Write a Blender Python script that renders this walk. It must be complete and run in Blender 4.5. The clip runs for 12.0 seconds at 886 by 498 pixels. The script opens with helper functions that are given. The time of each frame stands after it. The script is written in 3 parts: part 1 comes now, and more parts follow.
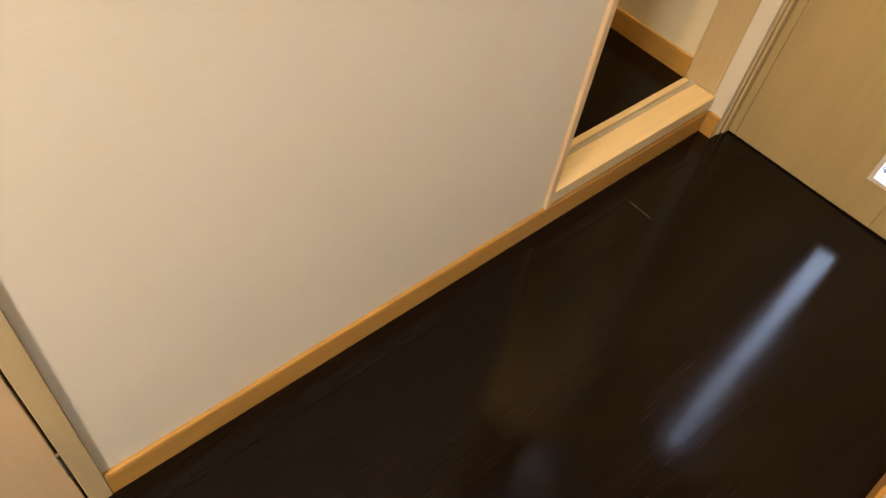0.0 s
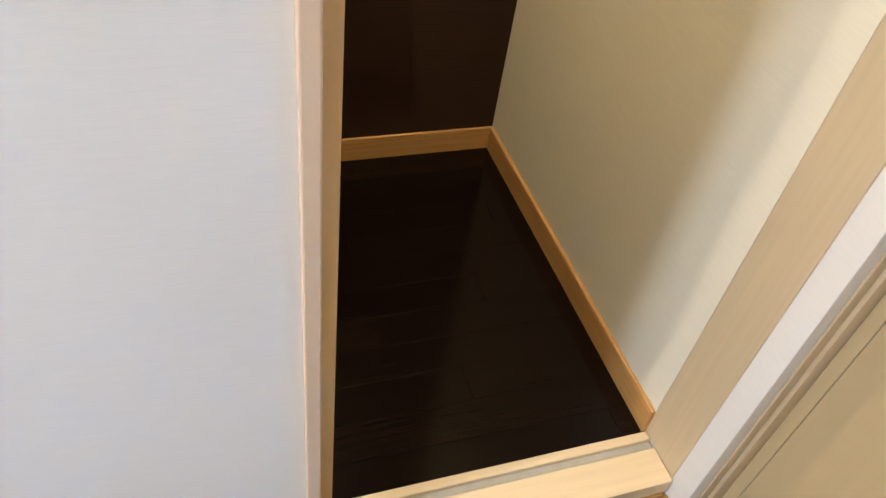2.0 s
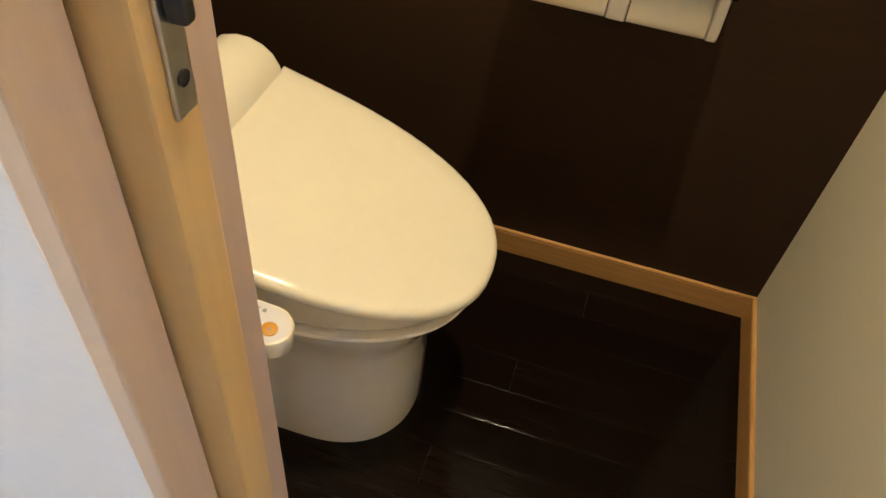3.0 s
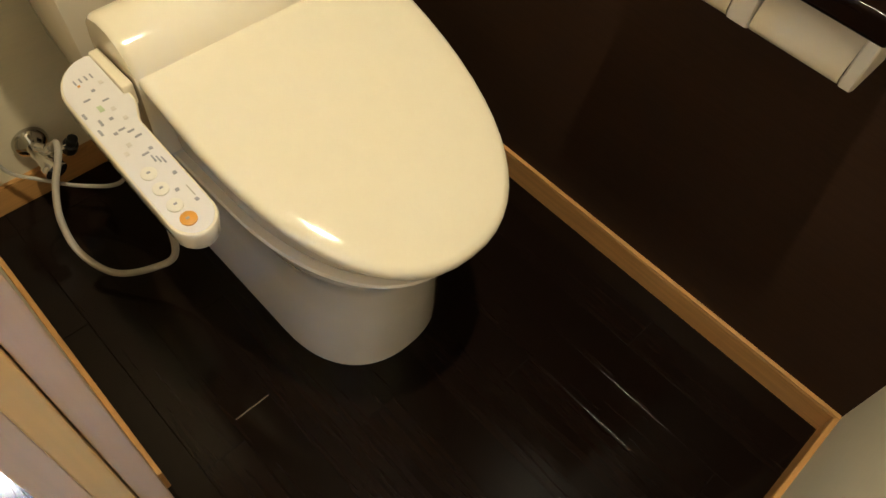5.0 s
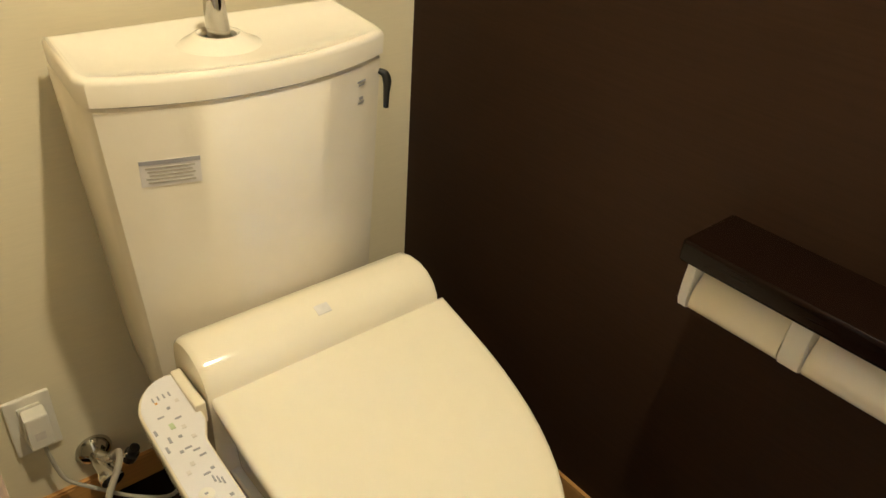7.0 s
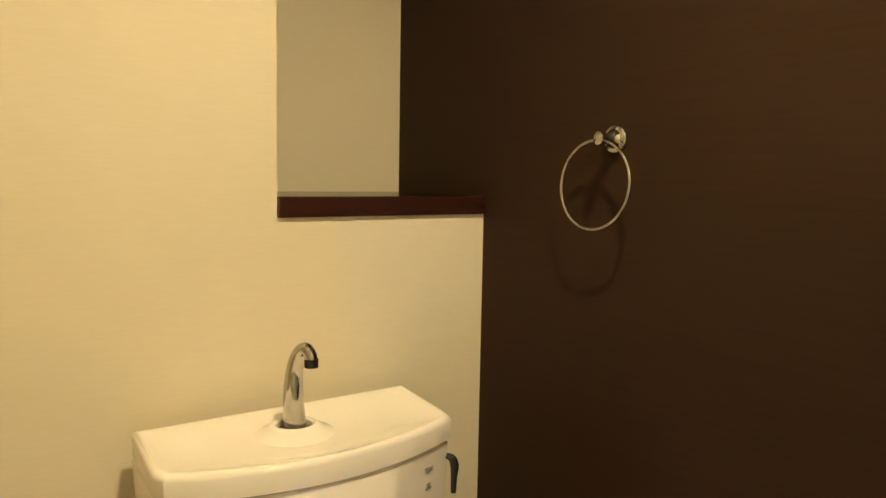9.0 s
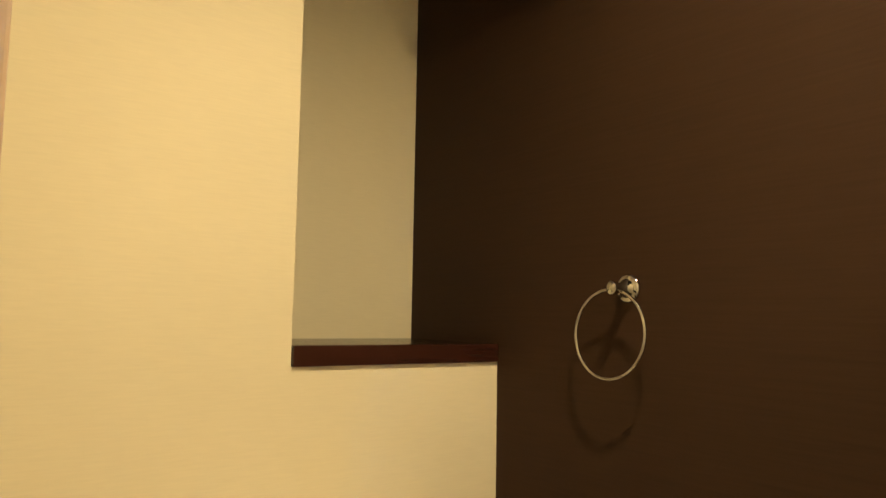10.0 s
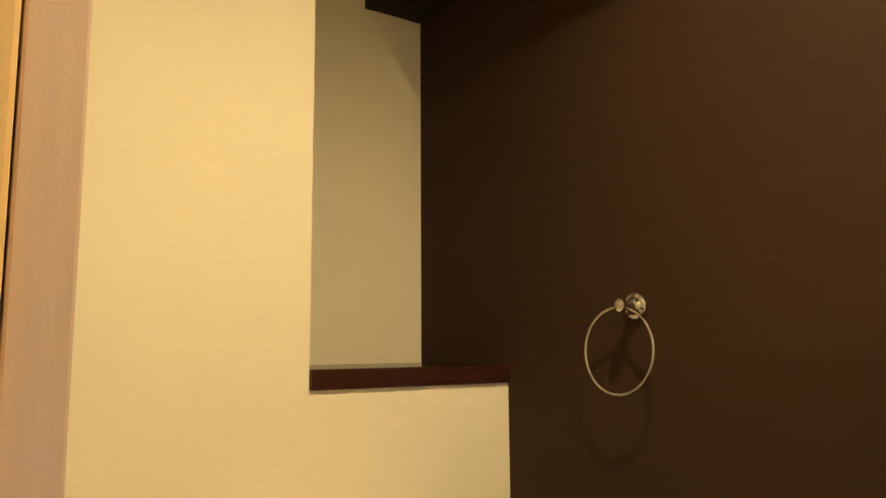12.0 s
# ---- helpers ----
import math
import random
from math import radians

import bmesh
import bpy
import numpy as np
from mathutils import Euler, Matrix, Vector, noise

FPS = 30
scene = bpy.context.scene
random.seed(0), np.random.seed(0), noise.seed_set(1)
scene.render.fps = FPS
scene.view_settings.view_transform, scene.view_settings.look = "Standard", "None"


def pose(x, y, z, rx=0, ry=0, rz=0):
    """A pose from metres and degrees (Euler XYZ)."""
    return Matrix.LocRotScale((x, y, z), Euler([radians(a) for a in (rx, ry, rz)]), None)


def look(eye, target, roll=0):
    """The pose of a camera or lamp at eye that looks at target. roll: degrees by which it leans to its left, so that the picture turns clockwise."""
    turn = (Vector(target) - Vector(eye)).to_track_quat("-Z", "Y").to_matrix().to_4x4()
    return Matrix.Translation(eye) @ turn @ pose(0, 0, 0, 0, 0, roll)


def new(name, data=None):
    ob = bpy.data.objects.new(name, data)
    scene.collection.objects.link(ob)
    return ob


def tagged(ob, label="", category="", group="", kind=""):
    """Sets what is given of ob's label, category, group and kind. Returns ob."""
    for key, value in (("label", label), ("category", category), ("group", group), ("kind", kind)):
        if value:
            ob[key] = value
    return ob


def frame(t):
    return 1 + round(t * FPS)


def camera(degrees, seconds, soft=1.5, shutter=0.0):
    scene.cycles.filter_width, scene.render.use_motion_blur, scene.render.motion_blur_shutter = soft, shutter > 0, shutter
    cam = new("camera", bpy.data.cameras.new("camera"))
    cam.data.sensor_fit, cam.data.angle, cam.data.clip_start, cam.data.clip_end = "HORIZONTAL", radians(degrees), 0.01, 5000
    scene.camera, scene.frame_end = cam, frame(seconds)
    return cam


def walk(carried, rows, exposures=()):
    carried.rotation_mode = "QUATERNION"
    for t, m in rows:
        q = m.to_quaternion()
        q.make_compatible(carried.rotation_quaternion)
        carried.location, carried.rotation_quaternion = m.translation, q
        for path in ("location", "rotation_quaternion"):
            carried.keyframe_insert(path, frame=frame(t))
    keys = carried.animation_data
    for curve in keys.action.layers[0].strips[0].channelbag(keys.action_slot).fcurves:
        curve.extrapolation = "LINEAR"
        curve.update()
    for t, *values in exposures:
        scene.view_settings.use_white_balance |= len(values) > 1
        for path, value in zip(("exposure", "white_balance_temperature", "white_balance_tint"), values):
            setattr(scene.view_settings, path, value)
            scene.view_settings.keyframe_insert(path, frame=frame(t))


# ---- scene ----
cam = camera(61.7, 12.0)
PATH = [
    (0, (-1.026, -0.626, 1.258), (-0.075, 0.23, -0.279), 10.1),
    (0.5, (-0.843, -0.594, 1.276), (0.018, 0.318, -0.282), 8.4),
    (1, (-0.604, -0.517, 1.284), (0.157, 0.472, -0.279), 3.0),
    (1.5, (-0.352, -0.455, 1.257), (0.487, 0.584, -0.233), 3.2),
    (2, (-0.093, -0.446, 1.23), (0.483, 0.864, -0.167), 9.4),
    (2.1, (-0.049, -0.448, 1.22), (0.447, 0.912, -0.16), 8.3),
    (2.5, (0.073, -0.289, 1.241), (0.238, 1.123, -0.166), 7.0),
    (2.7, (0.113, -0.233, 1.265), (0.087, 1.164, -0.166), 7.3),
    (4.3, (0.438, 0.061, 1.245), (-0.383, 1.076, -0.275), 4.8),
    (4.5, (0.439, 0.087, 1.25), (-0.343, 1.025, -0.334), 5.0),
    (5, (0.414, 0.105, 1.25), (-0.31, 0.979, -0.401), 8.1),
    (5.5, (0.406, 0.104, 1.263), (-0.447, 1.049, -0.28), 7.6),
    (6, (0.405, 0.102, 1.271), (-0.574, 1.136, -0.134), 7.1),
    (6.5, (0.403, 0.101, 1.278), (-0.715, 1.187, 0.025), 5.9),
    (7, (0.403, 0.094, 1.288), (-0.851, 1.218, 0.208), 4.2),
    (7.2, (0.404, 0.091, 1.295), (-0.898, 1.226, 0.287), 3.5),
    (8.8, (0.405, 0.094, 1.325), (-1.207, 1.244, 1.045), 1.0),
    (9, (0.405, 0.087, 1.327), (-1.217, 1.241, 1.131), 1.0),
    (9.5, (0.405, 0.083, 1.333), (-1.241, 1.22, 1.343), 0.9),
    (10, (0.402, 0.075, 1.339), (-1.236, 1.209, 1.521), 1.0),
    (10.5, (0.398, 0.07, 1.349), (-1.24, 1.175, 1.659), 1.0),
    (11, (0.401, 0.058, 1.346), (-1.232, 1.135, 1.76), 1.1),
    (11.5, (0.409, 0.051, 1.341), (-1.22, 1.133, 1.76), 0.5),
    (12, (0.418, 0.037, 1.325), (-1.208, 1.171, 1.587), -0.4),
]
EXPOSURE = [(0.0, -0.55, 9400, 19), (0.5, -0.6, 9200, 19), (1.0, -0.2, 6350, 13), (1.5, 0.1, 6200, 16), (2.0, 0.0, 5600, 15), (2.7, -0.1, 5650, 14), (4.3, -0.10, 5250, 11), (7.2, -0.12, 5350, 11), (9.0, -0.30, 6000, 12.0), (12.0, -0.28, 6450, 12.5)]
walk(cam, [(t, look(eye, target, roll)) for t, eye, target, roll in PATH], EXPOSURE)


# ---- world and light ----
world = bpy.data.worlds.new("sky")
scene.world = world
world.use_nodes = True
sky = world.node_tree.nodes.new("ShaderNodeTexSky")
sky.sky_type, sky.sun_disc = "NISHITA", False
sky.sun_elevation, sky.sun_rotation = radians(35), radians(90)
world.node_tree.links.new(sky.outputs[0], world.node_tree.nodes["Background"].inputs[0])
world.node_tree.nodes["Background"].inputs[1].default_value = 0.12


def lamp(name, kind, place, aim, watts, colour, size):
    data = bpy.data.lights.new(name, kind)
    data.energy, data.color = watts, colour
    if kind == "AREA":
        data.shape, data.size = "DISK", size
    else:
        data.shadow_soft_size = size
    ob = new(name, data)
    ob.matrix_world = look(place, aim)
    return ob


ROOM_LAMP, HALL_LAMP = (0.17, 0.51), (-1.65, -0.42)
CEIL = 2.45
spot = lamp("toilet_room_bulb", "SPOT", (*ROOM_LAMP, CEIL - 0.035), (*ROOM_LAMP, 0), 118, (1.0, 0.79, 0.42), 0.03)
spot.data.spot_size, spot.data.spot_blend = radians(152), 1.0
lamp("hall_bulb", "AREA", (*HALL_LAMP, CEIL - 0.035), (*HALL_LAMP, 0), 45, (1.0, 0.88, 0.70), 0.10)
day = lamp("window_daylight", "AREA", (-2.32, -0.93, 1.4), (0.3, -0.4, 0.9), 40, (0.76, 0.88, 1.0), 1.0)
day.data.shape, day.data.size, day.data.size_y = "RECTANGLE", 0.27, 1.3
# Fill lamp added behind, at an unseen window, to brighten the hall wall
side = lamp("added_hall_fill", "AREA", (-1.45, -2.22, 1.45), (-0.9, 0.0, 0.9), 3.5, (0.82, 0.91, 1.0), 1.0)
side.data.shape, side.data.size, side.data.size_y = "RECTANGLE", 1.0, 1.1


# ---- materials ----
def material(name, colour, rough=0.5, metal=0.0, vary=0.1, grain=(40, 40, 40), grain_amount=0.1, bump=0.1, bump_scale=400, coat=0.0, blotch=2.0, rand=0.0, spec=0.5):
    """Principled surface with blotches, directed grain, fine relief and, for pieces, a random tone."""
    m = bpy.data.materials.new(name)
    m.use_nodes = True
    n, l = m.node_tree.nodes, m.node_tree.links
    p = n["Principled BSDF"]
    p.inputs["Roughness"].default_value, p.inputs["Metallic"].default_value = rough, metal
    p.inputs["Coat Weight"].default_value = coat
    p.inputs["Specular IOR Level"].default_value = spec
    p.inputs["Coat Roughness"].default_value = 0.08
    tc = n.new("ShaderNodeTexCoord")
    big = n.new("ShaderNodeTexNoise")
    big.inputs["Scale"].default_value, big.inputs["Detail"].default_value = blotch, 3
    l.new(tc.outputs["Object"], big.inputs["Vector"])
    mp = n.new("ShaderNodeMapping")
    mp.inputs["Scale"].default_value = grain
    l.new(tc.outputs["Object"], mp.inputs["Vector"])
    fine = n.new("ShaderNodeTexNoise")
    fine.inputs["Scale"].default_value, fine.inputs["Detail"].default_value = 1.0, 5
    l.new(mp.outputs[0], fine.inputs["Vector"])

    def shade(source, amount):
        r = n.new("ShaderNodeMapRange")
        r.inputs["From Min"].default_value, r.inputs["From Max"].default_value = 0.3, 0.7
        r.inputs["To Min"].default_value, r.inputs["To Max"].default_value = 1 - amount, 1 + amount
        l.new(source, r.inputs["Value"])
        return r.outputs[0]

    a, b = shade(big.outputs["Fac"], vary), shade(fine.outputs["Fac"], grain_amount)
    mul = n.new("ShaderNodeMath")
    mul.operation = "MULTIPLY"
    l.new(a, mul.inputs[0]), l.new(b, mul.inputs[1])
    total = mul.outputs[0]
    if rand:
        info = n.new("ShaderNodeObjectInfo")
        r = n.new("ShaderNodeMapRange")
        r.inputs["To Min"].default_value, r.inputs["To Max"].default_value = 1 - rand, 1 + rand
        l.new(info.outputs["Random"], r.inputs["Value"])
        m2 = n.new("ShaderNodeMath")
        m2.operation = "MULTIPLY"
        l.new(total, m2.inputs[0]), l.new(r.outputs[0], m2.inputs[1])
        total = m2.outputs[0]
    tint = n.new("ShaderNodeVectorMath")
    tint.operation = "SCALE"
    tint.inputs[0].default_value = colour
    l.new(total, tint.inputs["Scale"])
    l.new(tint.outputs[0], p.inputs["Base Color"])
    rr = n.new("ShaderNodeMapRange")
    rr.inputs["To Min"].default_value, rr.inputs["To Max"].default_value = max(0.02, rough * 0.8), min(1, rough * 1.2)
    l.new(fine.outputs["Fac"], rr.inputs["Value"])
    l.new(rr.outputs[0], p.inputs["Roughness"])
    if bump:
        t = n.new("ShaderNodeTexNoise")
        t.inputs["Scale"].default_value, t.inputs["Detail"].default_value = bump_scale, 3
        l.new(tc.outputs["Object"], t.inputs["Vector"])
        add = n.new("ShaderNodeMath")
        l.new(t.outputs["Fac"], add.inputs[0]), l.new(fine.outputs["Fac"], add.inputs[1])
        bp = n.new("ShaderNodeBump")
        bp.inputs["Strength"].default_value, bp.inputs["Distance"].default_value = bump, 0.002
        l.new(add.outputs[0], bp.inputs["Height"])
        l.new(bp.outputs[0], p.inputs["Normal"])
    return m


def glow(name, colour, strength):
    m = bpy.data.materials.new(name)
    m.use_nodes = True
    p = m.node_tree.nodes["Principled BSDF"]
    p.inputs["Base Color"].default_value = (*colour, 1)
    p.inputs["Emission Color"].default_value, p.inputs["Emission Strength"].default_value = (*colour, 1), strength
    return m


PAPER = material("pale_wallpaper", (0.72, 0.67, 0.58), 0.85, vary=0.03, grain=(28, 28, 420), grain_amount=0.024, bump=0.04, bump_scale=700)
ROOM_PAPER = material("cream_wallpaper", (0.72, 0.645, 0.475), 0.85, vary=0.03, grain=(28, 28, 420), grain_amount=0.024, bump=0.04, bump_scale=700)
DARK_PAPER = material("dark_brown_wallpaper", (0.037, 0.0195, 0.0115), 0.5, vary=0.10, grain=(9, 60, 240), grain_amount=0.10, bump=0.09, bump_scale=300, spec=0.07)
FLOOR_DARK = material("dark_floorboard", (0.007, 0.0038, 0.0026), 0.125, vary=0.2, grain=(5, 120, 60), grain_amount=0.2, bump=0.005, bump_scale=200, rand=0.12, spec=0.17)
GROOVE = material("floor_groove", (0.006, 0.004, 0.003), 0.7)
TAN = material("honey_wood_skirting", (0.50, 0.265, 0.075), 0.4, vary=0.08, grain=(8, 8, 160), grain_amount=0.12, bump=0.08)
MAPLE = material("pale_maple_trim", (0.55, 0.42, 0.245), 0.38, vary=0.06, grain=(120, 120, 5), grain_amount=0.045, bump=0.06)
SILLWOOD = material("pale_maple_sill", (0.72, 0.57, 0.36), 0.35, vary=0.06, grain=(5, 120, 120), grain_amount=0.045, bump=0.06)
DOORWOOD = material("light_oak_door_sheet", (0.46, 0.345, 0.175), 0.42, vary=0.08, grain=(60, 60, 2.5), grain_amount=0.035, bump=0.02)
CEILING = material("white_ceiling_paper", (0.80, 0.78, 0.73), 0.9, vary=0.03, bump=0.3)
IVORY = material("ivory_ceramic", (0.83, 0.765, 0.66), 0.07, vary=0.015, grain_amount=0.01, bump=0.0, coat=0.5)
PLASTIC = material("ivory_plastic", (0.81, 0.73, 0.57), 0.10, vary=0.015, grain_amount=0.01, bump=0.02, coat=0.15)
PANEL = material("grey_white_panel_film", (0.71, 0.675, 0.68), 0.4, vary=0.03, grain_amount=0.02, bump=0.0)
BLUEINK = material("blue_grey_ink", (0.33, 0.32, 0.36), 0.5, bump=0)
GREENISH = material("pale_green_lamp_window", (0.50, 0.58, 0.36), 0.4, bump=0)
ORANGE = material("orange_button", (0.62, 0.29, 0.03), 0.4, bump=0)
# Chrome with a darkened base, standing in for the dark surroundings it mirrors
DARK_MIRROR_CHROME = material("chrome_with_dark_reflection", (0.52, 0.50, 0.46), 0.07, 1.0, vary=0.03, bump=0)
FAINT = material("faint_grey_print", (0.68, 0.63, 0.60), 0.3, bump=0)
# Maple copy; the dimmer light on the room-side casing is in its colour
DIM_MAPLE = material("dim_lit_maple_trim", (0.54, 0.385, 0.275), 0.4, vary=0.06, grain=(120, 120, 5), grain_amount=0.045, bump=0.06)
CHROME = material("chrome", (0.85, 0.84, 0.82), 0.08, 1.0, vary=0.02, grain_amount=0.02, bump=0)
STEEL = material("brushed_steel", (0.55, 0.53, 0.48), 0.3, 1.0, bump=0.15, bump_scale=900)
HOSE = material("grey_hose_sleeve", (0.44, 0.40, 0.33), 0.32, 0.0, bump=0.2, bump_scale=900)
BLACK = material("black_plastic", (0.012, 0.011, 0.010), 0.35, bump=0.03)
SHELFWOOD = material("dark_walnut_board", (0.008, 0.0036, 0.0022), 0.16, vary=0.15, grain=(3, 70, 70), grain_amount=0.15, bump=0.0, spec=0.15)
NOSING = material("red_brown_edging", (0.034, 0.010, 0.006), 0.25, vary=0.1, grain=(70, 3, 70), grain_amount=0.12, bump=0.0)
CUPBOARD = material("dark_cupboard_laminate", (0.012, 0.006, 0.004), 0.45, vary=0.1, grain=(6, 120, 120), grain_amount=0.2, bump=0.03, spec=0.2)
WHITE = material("white_plastic", (0.74, 0.70, 0.63), 0.35, vary=0.02, grain_amount=0.01, bump=0)
GREYCABLE = material("grey_cable", (0.42, 0.39, 0.34), 0.45, bump=0)
DIFFUSER = glow("lamp_diffuser", (1.0, 0.85, 0.6), 6)
DAYLIGHT = glow("outdoor_daylight", (0.34, 0.56, 1.0), 36)
PEACH = material("peach_maple_sheet", (0.66, 0.475, 0.30), 0.4, vary=0.05, grain=(90, 90, 4), grain_amount=0.045, bump=0.04)
LEAF = material("warm_oak_sliding_leaf", (0.64, 0.41, 0.15), 0.4, vary=0.06, grain=(80, 80, 3), grain_amount=0.05, bump=0.03)
# Pale tone of the glint painted along board end joints
GLINT_TONE = material("painted_joint_glint", (0.13, 0.10, 0.07), 0.4, bump=0)
RAIL = material("grey_beige_rail", (0.42, 0.39, 0.33), 0.4, bump=0)
GLASS = bpy.data.materials.new("clear_glass")
GLASS.use_nodes = True
GLASS.node_tree.nodes["Principled BSDF"].inputs["Transmission Weight"].default_value = 1
GLASS.node_tree.nodes["Principled BSDF"].inputs["Roughness"].default_value = 0.25


# ---- builders ----
def thing(name, place, label, category, group="", kind=""):
    ob = new(name)
    ob.empty_display_size = 0.05
    ob.location = place
    return tagged(ob, label, category, group, kind)


def root_place(ob):
    while ob.parent:
        ob = ob.parent
    return Vector(ob.location)


def part(name, bm, mat, parent=None, label="", smooth=False):
    """Links a bmesh, given in world metres, as one mesh under a thing or a part."""
    mesh = bpy.data.meshes.new(name)
    if parent:
        bmesh.ops.translate(bm, verts=bm.verts, vec=-root_place(parent))
    bmesh.ops.recalc_face_normals(bm, faces=bm.faces)
    bm.to_mesh(mesh)
    bm.free()
    mesh.materials.append(mat)
    if smooth:
        for p in mesh.polygons:
            p.use_smooth = True
        mesh.set_sharp_from_angle(angle=radians(40))
    ob = new(name, mesh)
    ob.parent = parent
    return tagged(ob, label)


def box(x0, x1, y0, y1, z0, z1, bevel=0.0, bm=None, segments=2):
    bm2 = bmesh.new()
    bmesh.ops.create_cube(bm2, size=1)
    for v in bm2.verts:
        v.co = ((x0 + x1) / 2 + v.co.x * (x1 - x0), (y0 + y1) / 2 + v.co.y * (y1 - y0), (z0 + z1) / 2 + v.co.z * (z1 - z0))
    if bevel:
        bmesh.ops.bevel(bm2, geom=bm2.edges[:], offset=bevel, segments=segments, profile=0.6, affect="EDGES")
    if bm is None:
        return bm2
    mesh = bpy.data.meshes.new("tmp")
    bm2.to_mesh(mesh)
    bm2.free()
    bm.from_mesh(mesh)
    bpy.data.meshes.remove(mesh)
    return bm


def loft(rings, cap=True, closed=True):
    """Skin over rings of equal count, lowest first."""
    bm = bmesh.new()
    vs = [[bm.verts.new(p) for p in r] for r in rings]
    n = len(rings[0])
    for a, b in zip(vs, vs[1:]):
        for i in range(n if closed else n - 1):
            j = (i + 1) % n
            bm.faces.new((a[i], a[j], b[j], b[i]))
    if cap:
        bm.faces.new(vs[0][::-1])
        bm.faces.new(vs[-1])
    return bm


def tube(points, radius, sides=10, steps=8, bm=None):
    """A round pipe along a smooth curve through the points; radius may be one value or one a point."""
    pts = [Vector(p) for p in points]
    rad = radius if isinstance(radius, (list, tuple)) else [radius] * len(pts)
    dense, rr = [], []
    for i in range(len(pts) - 1):
        p0, p1, p2, p3 = pts[max(i - 1, 0)], pts[i], pts[i + 1], pts[min(i + 2, len(pts) - 1)]
        for s in range(steps):
            t = s / steps
            dense.append(0.5 * (2 * p1 + (p2 - p0) * t + (2 * p0 - 5 * p1 + 4 * p2 - p3) * t * t + (3 * p1 - p0 - 3 * p2 + p3) * t ** 3))
            rr.append(rad[i] * (1 - t) + rad[i + 1] * t)
    dense.append(pts[-1]), rr.append(rad[-1])
    rings, up = [], Vector((0.31, 0.42, 0.85))
    for i, p in enumerate(dense):
        d = (dense[min(i + 1, len(dense) - 1)] - dense[max(i - 1, 0)]).normalized()
        u = d.cross(up).normalized()
        w = u.cross(d).normalized()
        up = w
        rings.append([p + rr[i] * (math.cos(a) * u + math.sin(a) * w) for a in (2 * math.pi * k / sides for k in range(sides))])
    return loft(rings)


def lathe(centre, axis, profile, sides=24):
    """Rings of (distance along the axis, radius) about a centre."""
    axis = Vector(axis).normalized()
    u = axis.orthogonal().normalized()
    w = axis.cross(u)
    return loft([[Vector(centre) + axis * d + r * (math.cos(a) * u + math.sin(a) * w) for a in (2 * math.pi * k / sides for k in range(sides))] for d, r in profile])


# ---- plan ----
XB, XR, YD, NX, NY = -0.667, 0.594, 0.940, -0.963, 0.537
OPEN = -0.010
FLOOR, SILL, WALL = 0.1115, 0.112, 0.113
HX0, XE, HY = -2.3, 0.658, -0.842
LDOOR = (-1.83, -1.073)


def structure(name, bm, mat, label, category):
    return tagged(part(name, bm, mat), label, category, kind="structure")


# hall side
structure("wall_hall", box(-1.036, -0.027, 0, 0.028, 0, CEIL), PAPER, "off-white wallpapered hall wall beside the toilet doorway", "wall")
bm = box(-1.07, 0.64, 0.0, WALL, 2.086, CEIL)
box(LDOOR[0] - 0.035, -1.0705, 0.0, WALL, 2.0905, CEIL, bm=bm)
structure("wall_above_doors", bm, PAPER, "off-white wallpapered wall above the doorways", "wall")
structure("wall_hall_far", box(HX0, LDOOR[0] - 0.035, 0, WALL, 0, CEIL), PAPER, "off-white wallpapered hall wall", "wall")
structure("wall_pocket_room_side", box(XB, -0.0405, 0.0685, 0.097, FLOOR, CEIL), ROOM_PAPER, "off-white wallpapered wall of the sliding door pocket", "wall")
structure("wall_hall_end", box(XE + 0.035, XE + 0.13, HY - 0.1, 0.0, 2.061, CEIL), PAPER, "off-white wall above the end door", "wall")
bm = box(HX0 - 0.1, HX0, -2.2, -1.08, 0, CEIL)
box(HX0 - 0.1, HX0, -0.78, WALL, 0, CEIL, bm=bm)
box(HX0 - 0.1, HX0, -1.08, -0.78, 0, 0.75, bm=bm)
box(HX0 - 0.1, HX0, -1.08, -0.78, 2.05, CEIL, bm=bm)
structure("wall_hall_left", bm, PAPER, "off-white wallpapered end wall with a window opening", "wall")
structure("wall_opposite", box(-0.05, XE + 0.13, HY - 0.1, HY, 0, CEIL), PAPER, "off-white wallpapered wall opposite the toilet doorway", "wall")
structure("wall_opposite_lintel", box(HX0, -0.05, HY - 0.1, HY, 2.06, CEIL), PAPER, "off-white wall above the open doorway opposite", "wall")
bm = box(HX0, -1.95, -2.3, -2.2, 0, CEIL)
box(-0.95, XE + 0.13, -2.3, -2.2, 0, CEIL, bm=bm)
box(-1.95, -0.95, -2.3, -2.2, 0, 0.9, bm=bm)
box(-1.95, -0.95, -2.3, -2.2, 2.0, CEIL, bm=bm)
structure("wall_side_room", bm, PAPER, "off-white wall of the room opposite", "wall")
structure("wall_side_room_end", box(XE + 0.03, XE + 0.13, -2.2, HY - 0.2, 0, CEIL), PAPER, "off-white wall of the room opposite", "wall")
structure("hall_ceiling", box(HX0, XE + 0.13, -2.2, WALL, CEIL, CEIL + 0.05), CEILING, "white papered hall ceiling", "ceiling")

